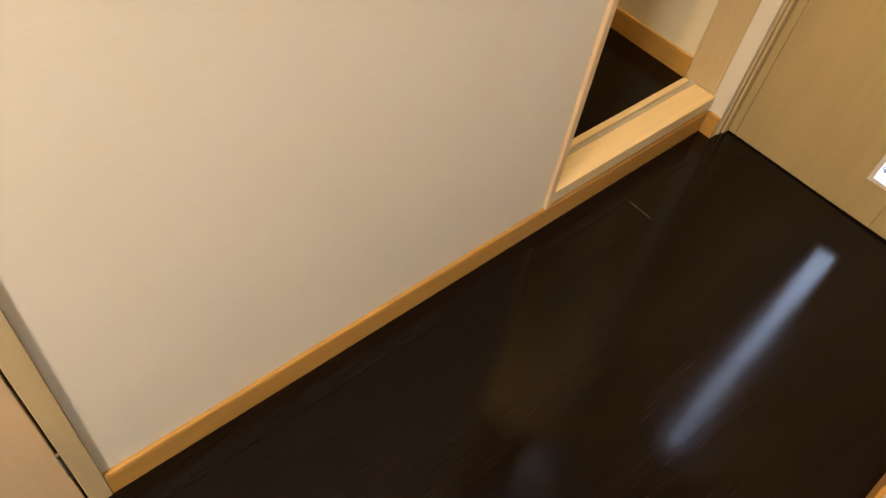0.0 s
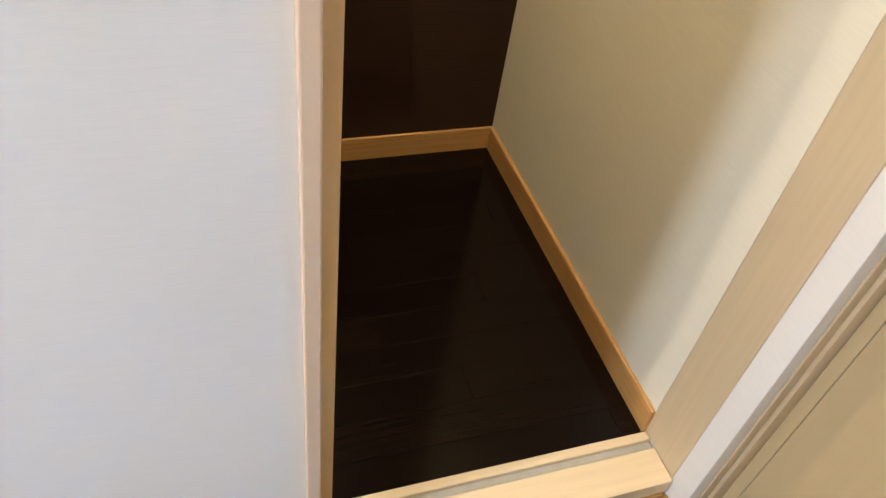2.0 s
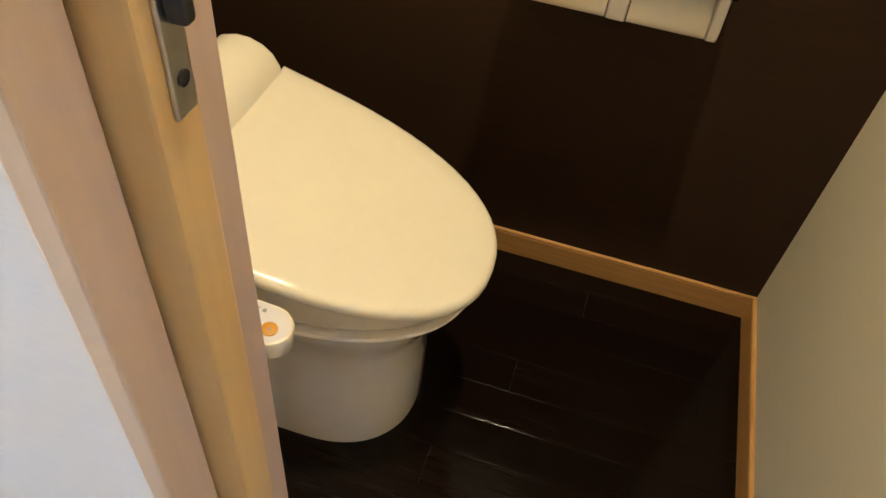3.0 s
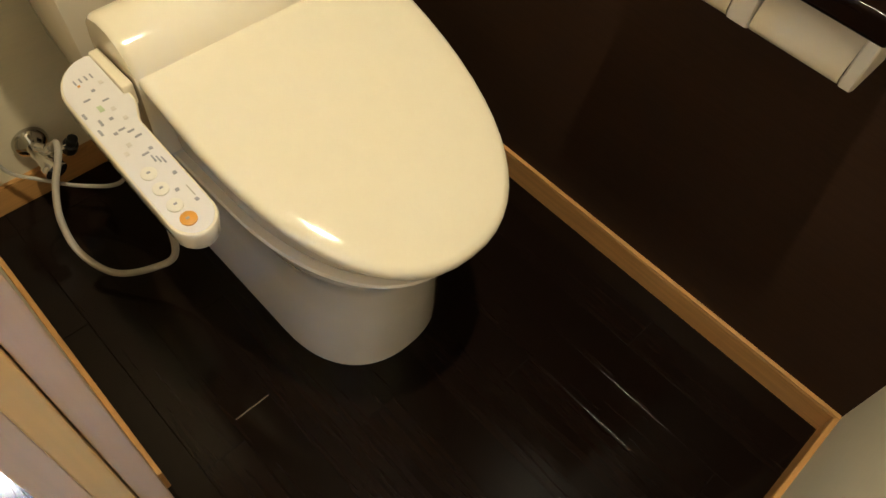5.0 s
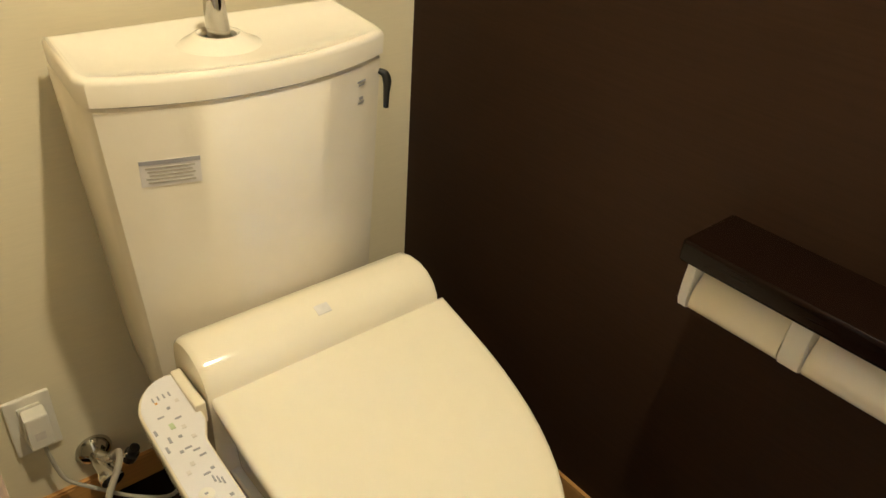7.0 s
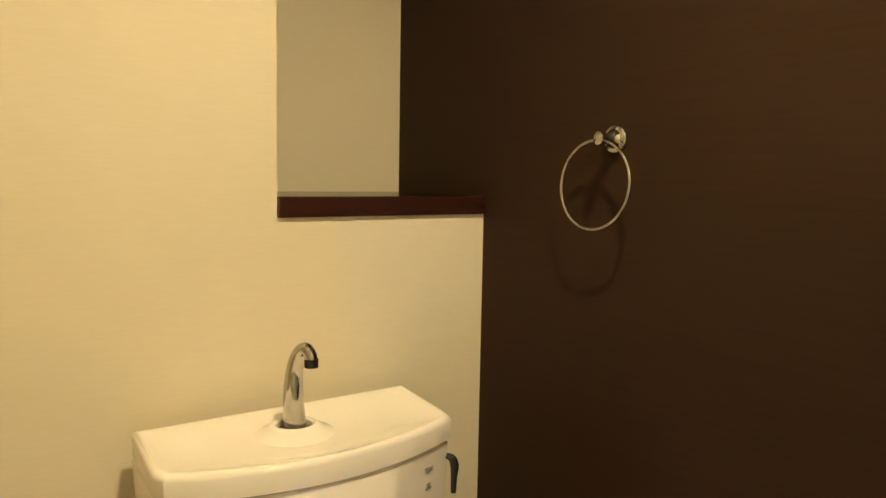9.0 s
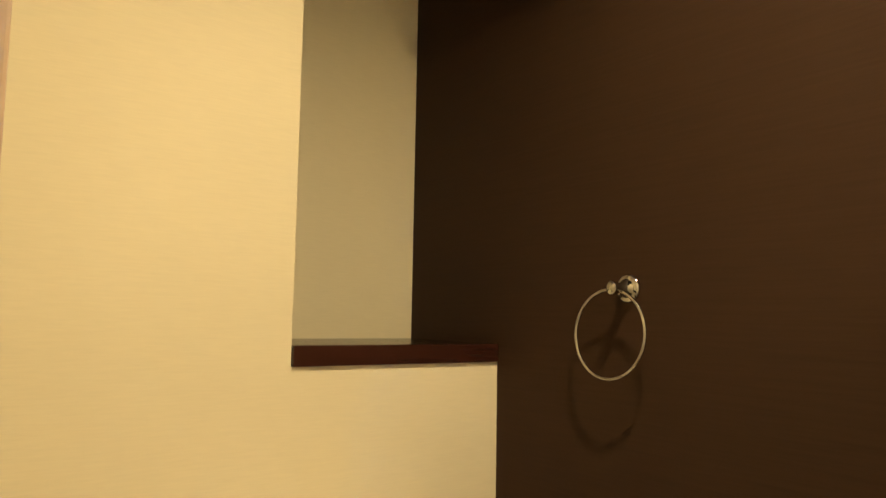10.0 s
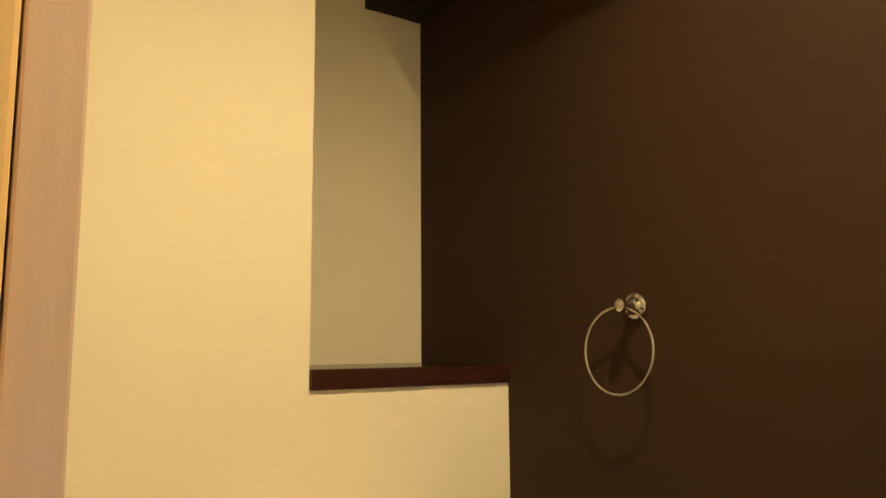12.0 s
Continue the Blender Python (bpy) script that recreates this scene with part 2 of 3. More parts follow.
# toilet room
structure("wall_dark", box(NX, XR, YD, YD + 0.1, 0.0, CEIL), DARK_PAPER, "dark brown wood-look accent wall", "wall")
structure("wall_right", box(XR, XR + 0.1, WALL - 0.0198, YD + 0.1, 0.0, CEIL), ROOM_PAPER, "pale wallpapered side wall of the toilet room", "wall")
structure("wall_back", box(XB - 0.1, XB, 0.029, NY, 0, CEIL), ROOM_PAPER, "cream wallpapered wall behind the cistern", "wall")
structure("wall_back_low", box(NX, XB, NY, YD, 0, 1.2585), ROOM_PAPER, "cream wallpapered wall under the niche shelf", "wall")
structure("wall_niche_side", box(NX, XB - 0.1, NY - 0.1, NY, 0, CEIL), ROOM_PAPER, "cream wallpapered side of the corner niche", "wall")
structure("wall_niche_back", box(NX - 0.1, NX, NY - 0.1, YD + 0.1, 0, CEIL), ROOM_PAPER, "cream wallpapered back of the corner niche", "wall")
structure("ceiling", box(NX - 0.1, XR + 0.1, WALL, YD + 0.1, CEIL, CEIL + 0.05), CEILING, "white papered toilet room ceiling", "ceiling")


def skirting(name, runs, height, base, label="honey-coloured wooden baseboard"):
    top = thing(name, (runs[0][0], runs[0][2], base), label, "baseboard", kind="structure")
    for x0, x1, y0, y1 in runs:
        part("baseboard_board", box(x0, x1, y0, y1, base, base + height - 0.006, 0.0015), TAN, top)
        part("baseboard_cap", box(x0, x1, y0, y1, base + height - 0.0058, base + height, 0.0025), TAN, top)
    return top


T = 0.009
skirting("baseboard_hall", [(-1.036, 0.594, -T, 0.0)], 0.066, 0.0)
skirting("baseboard_opposite", [(-0.05, XE - 0.025, HY, HY + T)], 0.066, 0.0)
skirting("baseboard_room", [(XR - T, XR, 0.092, YD - T), (XB, XR, YD - T, YD), (XB, XB + T, 0.097, YD - T), (XB + T, -0.041, 0.097, 0.097 + T)], 0.0615, FLOOR)

# threshold of the sliding door
sill = thing("threshold", (0.3, 0.04, 0.075), "pale maple threshold with a sliding door groove", "threshold", kind="structure")
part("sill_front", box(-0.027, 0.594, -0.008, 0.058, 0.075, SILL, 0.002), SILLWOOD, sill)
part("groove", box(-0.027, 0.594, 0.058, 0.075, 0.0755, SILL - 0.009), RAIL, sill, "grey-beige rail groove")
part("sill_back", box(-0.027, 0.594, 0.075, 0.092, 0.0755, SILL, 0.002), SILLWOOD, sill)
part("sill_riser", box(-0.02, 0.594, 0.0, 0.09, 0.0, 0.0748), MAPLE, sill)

# frame of the sliding door
frame1 = thing("door_frame", (0, 0.05, SILL), "pale maple frame of a pocket sliding door", "door frame", kind="structure")
part("casing_left", box(-0.0268, OPEN, -0.009, 0.030, SILL - 0.046, 2.06, 0.002), PEACH, frame1)
part("casing_left_room", box(-0.040, 0.006, 0.0675, 0.0990, FLOOR + 0.001, 2.06, 0.002), DIM_MAPLE, frame1)
part("casing_right", box(XR, XR + 0.004, -0.002, WALL - 0.02, SILL, 2.06, 0.001), MAPLE, frame1)
part("casing_top", box(-0.0268, XR + 0.004, -0.009, WALL, 2.0602, 2.0855, 0.002), MAPLE, frame1)

slide = thing("sliding_door", (-0.3, 0.053, SILL), "light wooden sliding door pushed back into its wall pocket", "door", kind="structure")
leaf = part("door_leaf", box(-0.63, 0.014, 0.034, 0.0658, SILL - 0.004, 2.055, 0.003), LEAF, slide)
latch = part("latch_plate", box(0.014, 0.0165, 0.045, 0.061, 1.06, 1.20, 0.001), STEEL, slide, "dark metal latch plate")
part("latch_hook", box(0.0165, 0.026, 0.049, 0.057, 1.105, 1.122, 0.002), BLACK, latch, "black latch hook")
part("latch_screw", lathe((0.0165, 0.053, 1.078), (1, 0, 0), [(0, 0.004), (0.001, 0.004), (0.0014, 0.002)], 12), BLACK, latch)

# end door with a glazed slit
post = thing("end_door_frame", (0.64, -0.03, 0), "pale maple frame of the end door", "door frame", kind="structure")
part("post_outer", box(0.597, 0.620, -0.047, WALL, 0.0, 2.06, 0.002), PAPER, post, "whitish papered strip")
part("post_step", box(0.6202, 0.637, -0.050, WALL, 0.0, 2.06, 0.002), MAPLE, post)
part("post_inner", box(0.6372, XE + 0.03, -0.056, WALL, 0.0, 2.06, 0.002), MAPLE, post)
part("post_far", box(0.634, XE + 0.03, HY, HY + 0.03, 0.0, 2.06, 0.002), MAPLE, post)
part("head", box(0.634, XE + 0.03, HY + 0.03, -0.056, 2.03, 2.06, 0.002), MAPLE, post)
part("plinth_block", box(0.588, 0.5968, -0.047, -0.0095, 0.0, 0.067, 0.0015), TAN, post, "honey-coloured baseboard end")

SY0, SY1, SZ0, SZ1 = -0.470, -0.421, 0.130, 1.35
door = thing("door_2", (XE, -0.4, 0), "light oak door with a narrow daylit glass slit", "door", kind="structure")
part("stile_hinge", box(XE, XE + 0.034, -0.078, -0.0565, 0.004, 2.028, 0.002), DOORWOOD, door)
part("stile_far", box(XE, XE + 0.034, HY + 0.032, SY0 - 0.012, 0.006, 2.028, 0.002), DOORWOOD, door)
for z0, z1 in ((0.004, 0.642), (0.6445, 1.25), (1.2525, 2.028)):
    part("door_panel", box(XE + 0.001, XE + 0.033, SY1 + 0.012, -0.0785, z0, z1, 0.0015), DOORWOOD, door)
part("rail_bottom", box(XE, XE + 0.034, SY0 - 0.0118, SY1 + 0.0118, 0.006, SZ0 - 0.012, 0.001), DOORWOOD, door)
part("rail_top", box(XE, XE + 0.034, SY0 - 0.0118, SY1 + 0.0118, SZ1 + 0.012, 2.028, 0.001), DOORWOOD, door)
slit = part("slit_frame", box(XE - 0.002, XE + 0.036, SY0 - 0.0115, SY0, SZ0 - 0.0115, SZ1 + 0.0115, 0.001), WHITE, door, "white frame of the glass slit")
part("slit_frame", box(XE - 0.002, XE + 0.036, SY1, SY1 + 0.0115, SZ0 - 0.0115, SZ1 + 0.0115, 0.001), WHITE, door)
part("slit_frame", box(XE - 0.002, XE + 0.036, SY0, SY1, SZ0 - 0.0115, SZ0, 0.001), WHITE, door)
part("slit_frame", box(XE - 0.002, XE + 0.036, SY0, SY1, SZ1, SZ1 + 0.0115, 0.001), WHITE, door)
pane = part("pane", box(XE + 0.014, XE + 0.019, SY0, SY1, SZ0, SZ1), GLASS, door, "clear glass pane")
pane.visible_shadow = False
structure("backdrop_daylight", box(XE + 0.5, XE + 0.51, -1.4, 0.6, -0.2, 2.6), DAYLIGHT, "pale blue daylight beyond the glazed door", "daylight")

# door further along the hall wall
d1 = thing("door_1", (-1.37, 0, 0), "closed light oak door with a pale maple casing", "door", kind="structure")
part("casing", box(-1.069, -1.0365, -0.0105, WALL, 0, 2.06, 0.002), MAPLE, d1)
part("casing", box(LDOOR[0] - 0.034, LDOOR[0] - 0.002, -0.014, WALL, 0, 2.06, 0.002), MAPLE, d1)
part("casing_head", box(LDOOR[0] - 0.034, -1.0365, -0.014, WALL, 2.0605, 2.09, 0.002), MAPLE, d1)
part("door_leaf", box(LDOOR[0], -1.0735, -0.004, 0.030, 0.008, 2.055, 0.003), PEACH, d1)
for z in (0.16, 1.05, 1.85):
    part("hinge", lathe((-1.0712, -0.008, z), (0, 0, 1), [(-0.04, 0.0035), (0.04, 0.0035)], 10), STEEL, d1, "small steel hinge")


# ---- toilet ----
CY = 0.522
toilet = thing("toilet", (-0.3, CY, FLOOR), "ivory ceramic toilet with closed lid and cistern, on the dark floor", "toilet")


def oval(x0, tip, half, z, back, power=2.3, n=48):
    """A plan outline: straight sides from back to x0, then rounded to the tip."""
    side = []
    for k in range(n // 2):
        u = k / (n // 2 - 1)
        if u < 0.35:
            x = back + (x0 - back) * u / 0.35
            w = half
        else:
            a = (u - 0.35) / 0.65 * math.pi / 2
            x = x0 + (tip - x0) * math.sin(a) ** (2 / power)
            w = half * max(0.0, math.cos(a)) ** (2 / power)
            w = max(w, 0.002)
        side.append((x, w))
    return [Vector((x, CY - w, z)) for x, w in side] + [Vector((x, CY + w, z)) for x, w in reversed(side)]


def shifted(bm, dy):
    for v in bm.verts:
        v.co.y += dy
    return bm


rings = []
for z, half, tip, x0, back in ((FLOOR + 0.001, 0.138, 0.020, -0.14, -0.60), (0.16, 0.136, 0.021, -0.14, -0.60), (0.25, 0.126, 0.022, -0.14, -0.60), (0.33, 0.128, 0.024, -0.14, -0.60),
                               (0.375, 0.139, 0.038, -0.14, -0.60), (0.408, 0.154, 0.060, -0.15, -0.60), (0.432, 0.165, 0.078, -0.17, -0.60), (0.447, 0.172, 0.090, -0.185, -0.60), (0.452, 0.170, 0.089, -0.185, -0.60)):
    rings.append(oval(x0, tip, half, z, back))
part("pedestal", shifted(loft(rings), 0.004), IVORY, toilet, "ivory ceramic bowl and pedestal", True)


def tilt(x):
    return 0.593 - 0.26 * (x + 0.28)


def slab(x0, tip, half, back, low, high, crown, edge=0.008):
    """A rounded board that follows the lid's slope; low and high are offsets from the lid's top."""
    rr = []
    for dz, inset in ((low, edge), (low + edge * 0.4, edge * 0.25), (low + edge, 0), (high - edge, 0), (high - edge * 0.4, edge * 0.3), (high, edge * 1.1)):
        o = oval(x0, tip - inset, half - inset, 0, back + inset)
        rr.append([Vector((p.x, p.y, tilt(p.x) + dz)) for p in o])
    for s in (0.85, 0.6, 0.3, 0.05):
        cx = -0.1
        rr.append([Vector((cx + (p.x - cx) * s, CY + (p.y - CY) * s, tilt(cx + (p.x - cx) * s) + high + crown * (1 - s * s))) for p in oval(x0, tip - edge * 1.1, half - edge * 1.1, 0, back + edge * 1.1)])
    return loft(rr)


part("lid", shifted(slab(-0.232, 0.108, 0.194, -0.298, -0.024, 0.0, 0.003), 0.0125), PLASTIC, toilet, "closed ivory plastic lid", True)
def seat_ring():
    rr = [oval(-0.19, 0.080, 0.160, 0.4535, -0.285), oval(-0.19, 0.084, 0.164, 0.459, -0.285)]
    for dz, inset in ((-0.029, 0.0), (-0.0245, 0.004)):
        rr.append([Vector((p.x, p.y, tilt(p.x) + dz)) for p in oval(-0.20, 0.094 - inset, 0.173 - inset, 0, -0.285)])
    return loft(rr)


part("seat", shifted(seat_ring(), 0.007), PLASTIC, toilet, "ivory plastic seat ring", True)
# seat unit behind the lid
prof = [(-0.294, 0.452), (-0.291, 0.575), (-0.295, 0.600), (-0.306, 0.620), (-0.323, 0.633), (-0.344, 0.640), (-0.366, 0.640), (-0.390, 0.633), (-0.405, 0.618), (-0.41, 0.59), (-0.41, 0.452)]


def seat_unit():
    rr = []
    cx, cz = -0.35, 0.57
    for y, s in ((0.338, 0.93), (0.342, 0.985), (0.348, 1.0), (0.708, 1.0), (0.714, 0.985), (0.718, 0.93)):
        rr.append([Vector((cx + (x - cx) * s, y, cz + (z - cz) * s)) for x, z in prof])
    return loft(rr)


unit = part("seat_unit", seat_unit(), PLASTIC, toilet, "rounded ivory seat heater housing", True)
part("maker_mark", loft([[Vector((x, y, z)) for x, z in ((-0.3385, 0.6383), (-0.3225, 0.6337), (-0.3225, 0.6325), (-0.3385, 0.6371))] for y in (0.519, 0.541)]), FAINT, unit, "small grey mark")


# control arm
def arm_outline(z, grow=0.0):
    """Plan of the arm: a narrow rounded tip, a wide round rear end and a stepped inner edge."""
    base = []
    for k in range(13):
        a = math.pi * (-0.5 + k / 12)
        base.append((-0.109 + 0.029 * math.cos(a), 0.2875 + 0.029 * math.sin(a)))
    for k in range(9):
        u = k / 8
        base.append((-0.255 - 0.040 * u, 0.3165 + 0.0135 * (3 * u * u - 2 * u ** 3)))
    base.append((-0.381, 0.3300))
    for k in range(13):
        a = math.pi * (1 + k / 24)
        base.append((-0.328 + 0.058 * math.cos(a), 0.318 + 0.0575 * math.sin(a)))
    base.append((-0.22, 0.2590))
    cx, cy = -0.22, 0.2875
    return [Vector((x + grow * max(-1, min(1, (x - cx) / 0.1)), y + grow * max(-1, min(1, (y - cy) / 0.02)), z(x))) for x, y in base]


def top(x):
    return 0.583 - 0.085 * (x + 0.39)


arm = part("control_arm", loft([arm_outline(lambda x: top(x) - 0.036, -0.007), arm_outline(lambda x: top(x) - 0.030, -0.002), arm_outline(lambda x: top(x) - 0.004), arm_outline(lambda x: top(x) - 0.001, -0.0008), arm_outline(top, -0.0022)]), PLASTIC, toilet, "side arm with controls", True)
part("hinge_lip", box(-0.384, -0.302, 0.3215, 0.3365, 0.552, 0.5875, 0.003), PLASTIC, arm, "raised ivory lip")
part("control_film", loft([arm_outline(lambda x: top(x) + 0.0003, -0.0028), arm_outline(lambda x: top(x) + 0.0010, -0.0034)]), PANEL, arm, "grey-white control film")
part("stop_button", lathe((-0.105, 0.281, top(-0.105) + 0.001), (0.085, 0, 1), [(0, 0.0098), (0.0015, 0.0098), (0.0022, 0.0086)], 24), ORANGE, arm, "round orange button", True)
for x, y, r in ((-0.183, 0.280, 0.0095), (-0.157, 0.279, 0.0095), (-0.129, 0.279, 0.0095)):
    part("button", lathe((x, y, top(x) + 0.0008), (0.085, 0, 1), [(0, r), (0.0018, r), (0.0026, r * 0.8)], 18), WHITE, arm, "round white button", True)


def marking(x, y, dx, dy, mat=BLUEINK, lift=0.0):
    part("marking", box(x - dx / 2, x + dx / 2, y - dy / 2, y + dy / 2, top(x) + 0.0006 + lift, top(x) + 0.0016 + lift), mat, arm)


for k in range(4):
    marking(-0.3505, 0.2845 + 0.0072 * k, 0.0085, 0.0022)
for x, y in ((-0.298, 0.267), (-0.266, 0.269), (-0.279, 0.277)):
    marking(x, y, 0.0105, 0.0034)
for x, y in ((-0.328, 0.296), (-0.168, 0.304), (-0.146, 0.293), (-0.122, 0.303), (-0.255, 0.282), (-0.278, 0.290), (-0.214, 0.302)):
    marking(x, y, 0.0045, 0.0045)
for x, y in ((-0.257, 0.291), (-0.249, 0.298), (-0.238, 0.301), (-0.210, 0.293), (-0.307, 0.300), (-0.318, 0.282)):
    marking(x, y, 0.0028, 0.0085)
for k in range(3):
    marking(-0.199 + 0.004 * k, 0.2965 + 0.004 * k, 0.0110, 0.0020)
marking(-0.137, 0.3045, 0.020, 0.0012, GREYCABLE)
for x in (-0.183, -0.157, -0.129, -0.105):
    marking(x, 0.280, 0.0028, 0.0042, BLUEINK, 0.0024)
marking(-0.343, 0.286, 0.0035, 0.0035, ORANGE)
marking(-0.298, 0.288, 0.010, 0.006, GREENISH)
for x, y in ((-0.290, 0.300), (-0.270, 0.304), (-0.232, 0.285), (-0.222, 0.276), (-0.335, 0.310)):
    marking(x, y, 0.0060, 0.0050, FAINT)


# cistern
def tank_ring(z, y0, y1, back, front, bulge, n=14, r=0.03, flare=0.016):
    w = y1 - y0
    pts = [Vector((back, y1 + flare, z)), Vector((back, y0 + flare * 0.6, z))]
    pts += [Vector((front - r, y0 + 0.000, z)), Vector((front - r * 0.35, y0 + r * 0.25, z))]
    for k in range(n + 1):
        u = k / n
        y = y0 + r + (w - 2 * r) * u
        pts.append(Vector((front + bulge * (1 - (2 * u - 1) ** 2), y, z)))
    pts += [Vector((front - r * 0.35, y1 - r * 0.25, z)), Vector((front - r, y1, z))]
    return pts


tank = part("cistern", loft([tank_ring(z, a, b, -0.635, f, bl) for z, a, b, f, bl in
                             ((0.40, 0.345, 0.690, -0.475, 0.018), (0.44, 0.334, 0.704, -0.462, 0.025), (0.50, 0.329, 0.709, -0.457, 0.029), (0.70, 0.317, 0.716, -0.453, 0.033), (0.934, 0.3025, 0.7225, -0.4465, 0.0375), (0.9375, 0.305, 0.720, -0.449, 0.0375))]), IVORY, toilet, "ivory ceramic cistern", True)


def basin():
    def ring(z, g):
        return tank_ring(z, 0.300 + g, 0.725 - g, -0.634 + g, -0.444 - g, 0.038, r=0.03, flare=0.022)

    rr = [ring(0.9385, 0.003), ring(0.941, 0.0), ring(0.967, -0.001), ring(0.9715, 0.0005), ring(0.9738, 0.0028), ring(0.9745, 0.006), ring(0.9735, 0.010), ring(0.969, 0.022), ring(0.963, 0.040), ring(0.958, 0.062)]
    return loft(rr)


part("cistern_lid", basin(), IVORY, toilet, "cistern lid shaped as a hand basin", True)
part("faucet_collar", lathe((-0.556, 0.515, 0.958), (0, 0, 1), [(-0.002, 0.064), (0.0008, 0.056), (0.003, 0.050), (0.006, 0.044), (0.009, 0.039), (0.012, 0.035), (0.0138, 0.032), (0.0145, 0.029), (0.012, 0.0255), (0.004, 0.0245)], 32), IVORY, toilet, "", True)
fa = [(-0.558, 0.518, 0.962), (-0.559, 0.515, 1.005), (-0.556, 0.515, 1.045), (-0.547, 0.518, 1.073), (-0.535, 0.522, 1.083), (-0.526, 0.525, 1.078), (-0.523, 0.526, 1.069)]
# Flat black disc painting the darkness inside the spout's opening
part("faucet_hole", lathe((-0.556, 0.515, 0.9625), (0, 0, 1), [(0, 0.0246), (0.0005, 0.0246)], 24), BLACK, toilet, "black disc for the dark gap round the spout")
part("faucet", tube(fa, [0.0165, 0.015, 0.0125, 0.0105, 0.0095, 0.009, 0.009], 16), DARK_MIRROR_CHROME, toilet, "curved chrome hand-wash spout", True)
part("spout_tip", lathe((-0.523, 0.526, 1.071), (0, 0, -1), [(0, 0.0098), (0.012, 0.0098), (0.012, 0.006)], 16), BLACK, toilet, "dark spout tip", True)
lev = part("flush_lever", tube([(-0.458, 0.713, 0.914), (-0.452, 0.7200, 0.910), (-0.449, 0.7225, 0.899), (-0.448, 0.7210, 0.882), (-0.448, 0.7205, 0.859)], [0.004, 0.0062, 0.0066, 0.0048, 0.0040], 12), BLACK, toilet, "dark flush lever", True)


def on_tank(bm):
    """Lays thin boards, given as offsets from the cistern's bowed, tapering front, onto it."""
    for v in bm.verts:
        t = (v.co.z - 0.70) / 0.234
        y0, y1 = 0.347 - 0.0145 * t, 0.686 + 0.0065 * t
        u = min(1, max(0, (v.co.y - y0) / (y1 - y0)))
        v.co.x += -0.453 + 0.0065 * t + (0.033 + 0.0045 * t) * (1 - (2 * u - 1) ** 2)
    return bm


def strip(y0, y1, z0, z1, lift):
    n = 6
    return loft([[Vector((a, y0 + (y1 - y0) * k / n, z)) for a, z in ((lift - 0.0008, z0), (lift, z0), (lift, z1), (lift - 0.0008, z1))] for k in range(n + 1)])


lab = part("rating_label", on_tank(strip(0.347, 0.416, 0.832, 0.868, 0.0010)), PANEL, toilet, "small printed paper label")
part("label_heading", on_tank(strip(0.347, 0.416, 0.8625, 0.868, 0.0016)), BLUEINK, lab)
for k in range(5):
    part("label_line", on_tank(strip(0.353 + 0.002 * (k % 3), 0.409 - 0.003 * (k % 2), 0.8565 - k * 0.0050, 0.8588 - k * 0.0050, 0.0016)), GREYCABLE, lab)
for y0, y1, z0, z1 in ((0.660, 0.678, 0.911, 0.9135), (0.663, 0.675, 0.906, 0.9075), (0.665, 0.673, 0.885, 0.889), (0.662, 0.676, 0.880, 0.8815)):
    part("flush_marking", on_tank(strip(y0, y1, z0, z1, 0.0012)), BLUEINK, toilet)

# water supply
valve = thing("stop_valve", (-0.63, 0.23, 0.247), "chrome stop valve with a water hose on the wall", "valve")
part("wall_flange", lathe((XB + 0.001, 0.250, 0.233), (1, 0, 0), [(0, 0.031), (0.004, 0.031), (0.012, 0.025), (0.019, 0.014), (0.03, 0.011)], 28), DARK_MIRROR_CHROME, valve, "", True)
part("valve_body", lathe((-0.637, 0.250, 0.233), (0.95, 0.1, -0.25), [(0, 0.014), (0.03, 0.016), (0.036, 0.02), (0.05, 0.02), (0.053, 0.016)], 20), CHROME, valve, "", True)
part("hose", tube([(-0.600, 0.268, 0.262), (-0.575, 0.272, 0.292), (-0.549, 0.262, 0.290), (-0.527, 0.231, 0.250), (-0.493, 0.209, 0.210), (-0.449, 0.206, 0.170), (-0.395, 0.231, 0.150), (-0.341, 0.282, 0.180), (-0.305, 0.312, 0.240), (-0.290, 0.312, 0.40), (-0.285, 0.310, 0.545)], 0.0058, 12), HOSE, valve, "grey woven water hose", True)
part("hose_elbow", tube([(-0.632, 0.252, 0.246), (-0.612, 0.262, 0.250), (-0.600, 0.268, 0.264)], 0.0095, 12), CHROME, valve, "", True)
part("bidet_tee", lathe((-0.615, 0.300, 0.236), (0.4, 0.2, 0.8), [(-0.022, 0.008), (-0.022, 0.013), (0.0, 0.013), (0.002, 0.009), (0.020, 0.009), (0.022, 0.006)], 12), BLACK, valve, "dark pipe fitting")
part("pipe", tube([(-0.632, 0.246, 0.236), (-0.622, 0.275, 0.232), (-0.615, 0.300, 0.236)], 0.0065, 10), CHROME, valve, "", True)

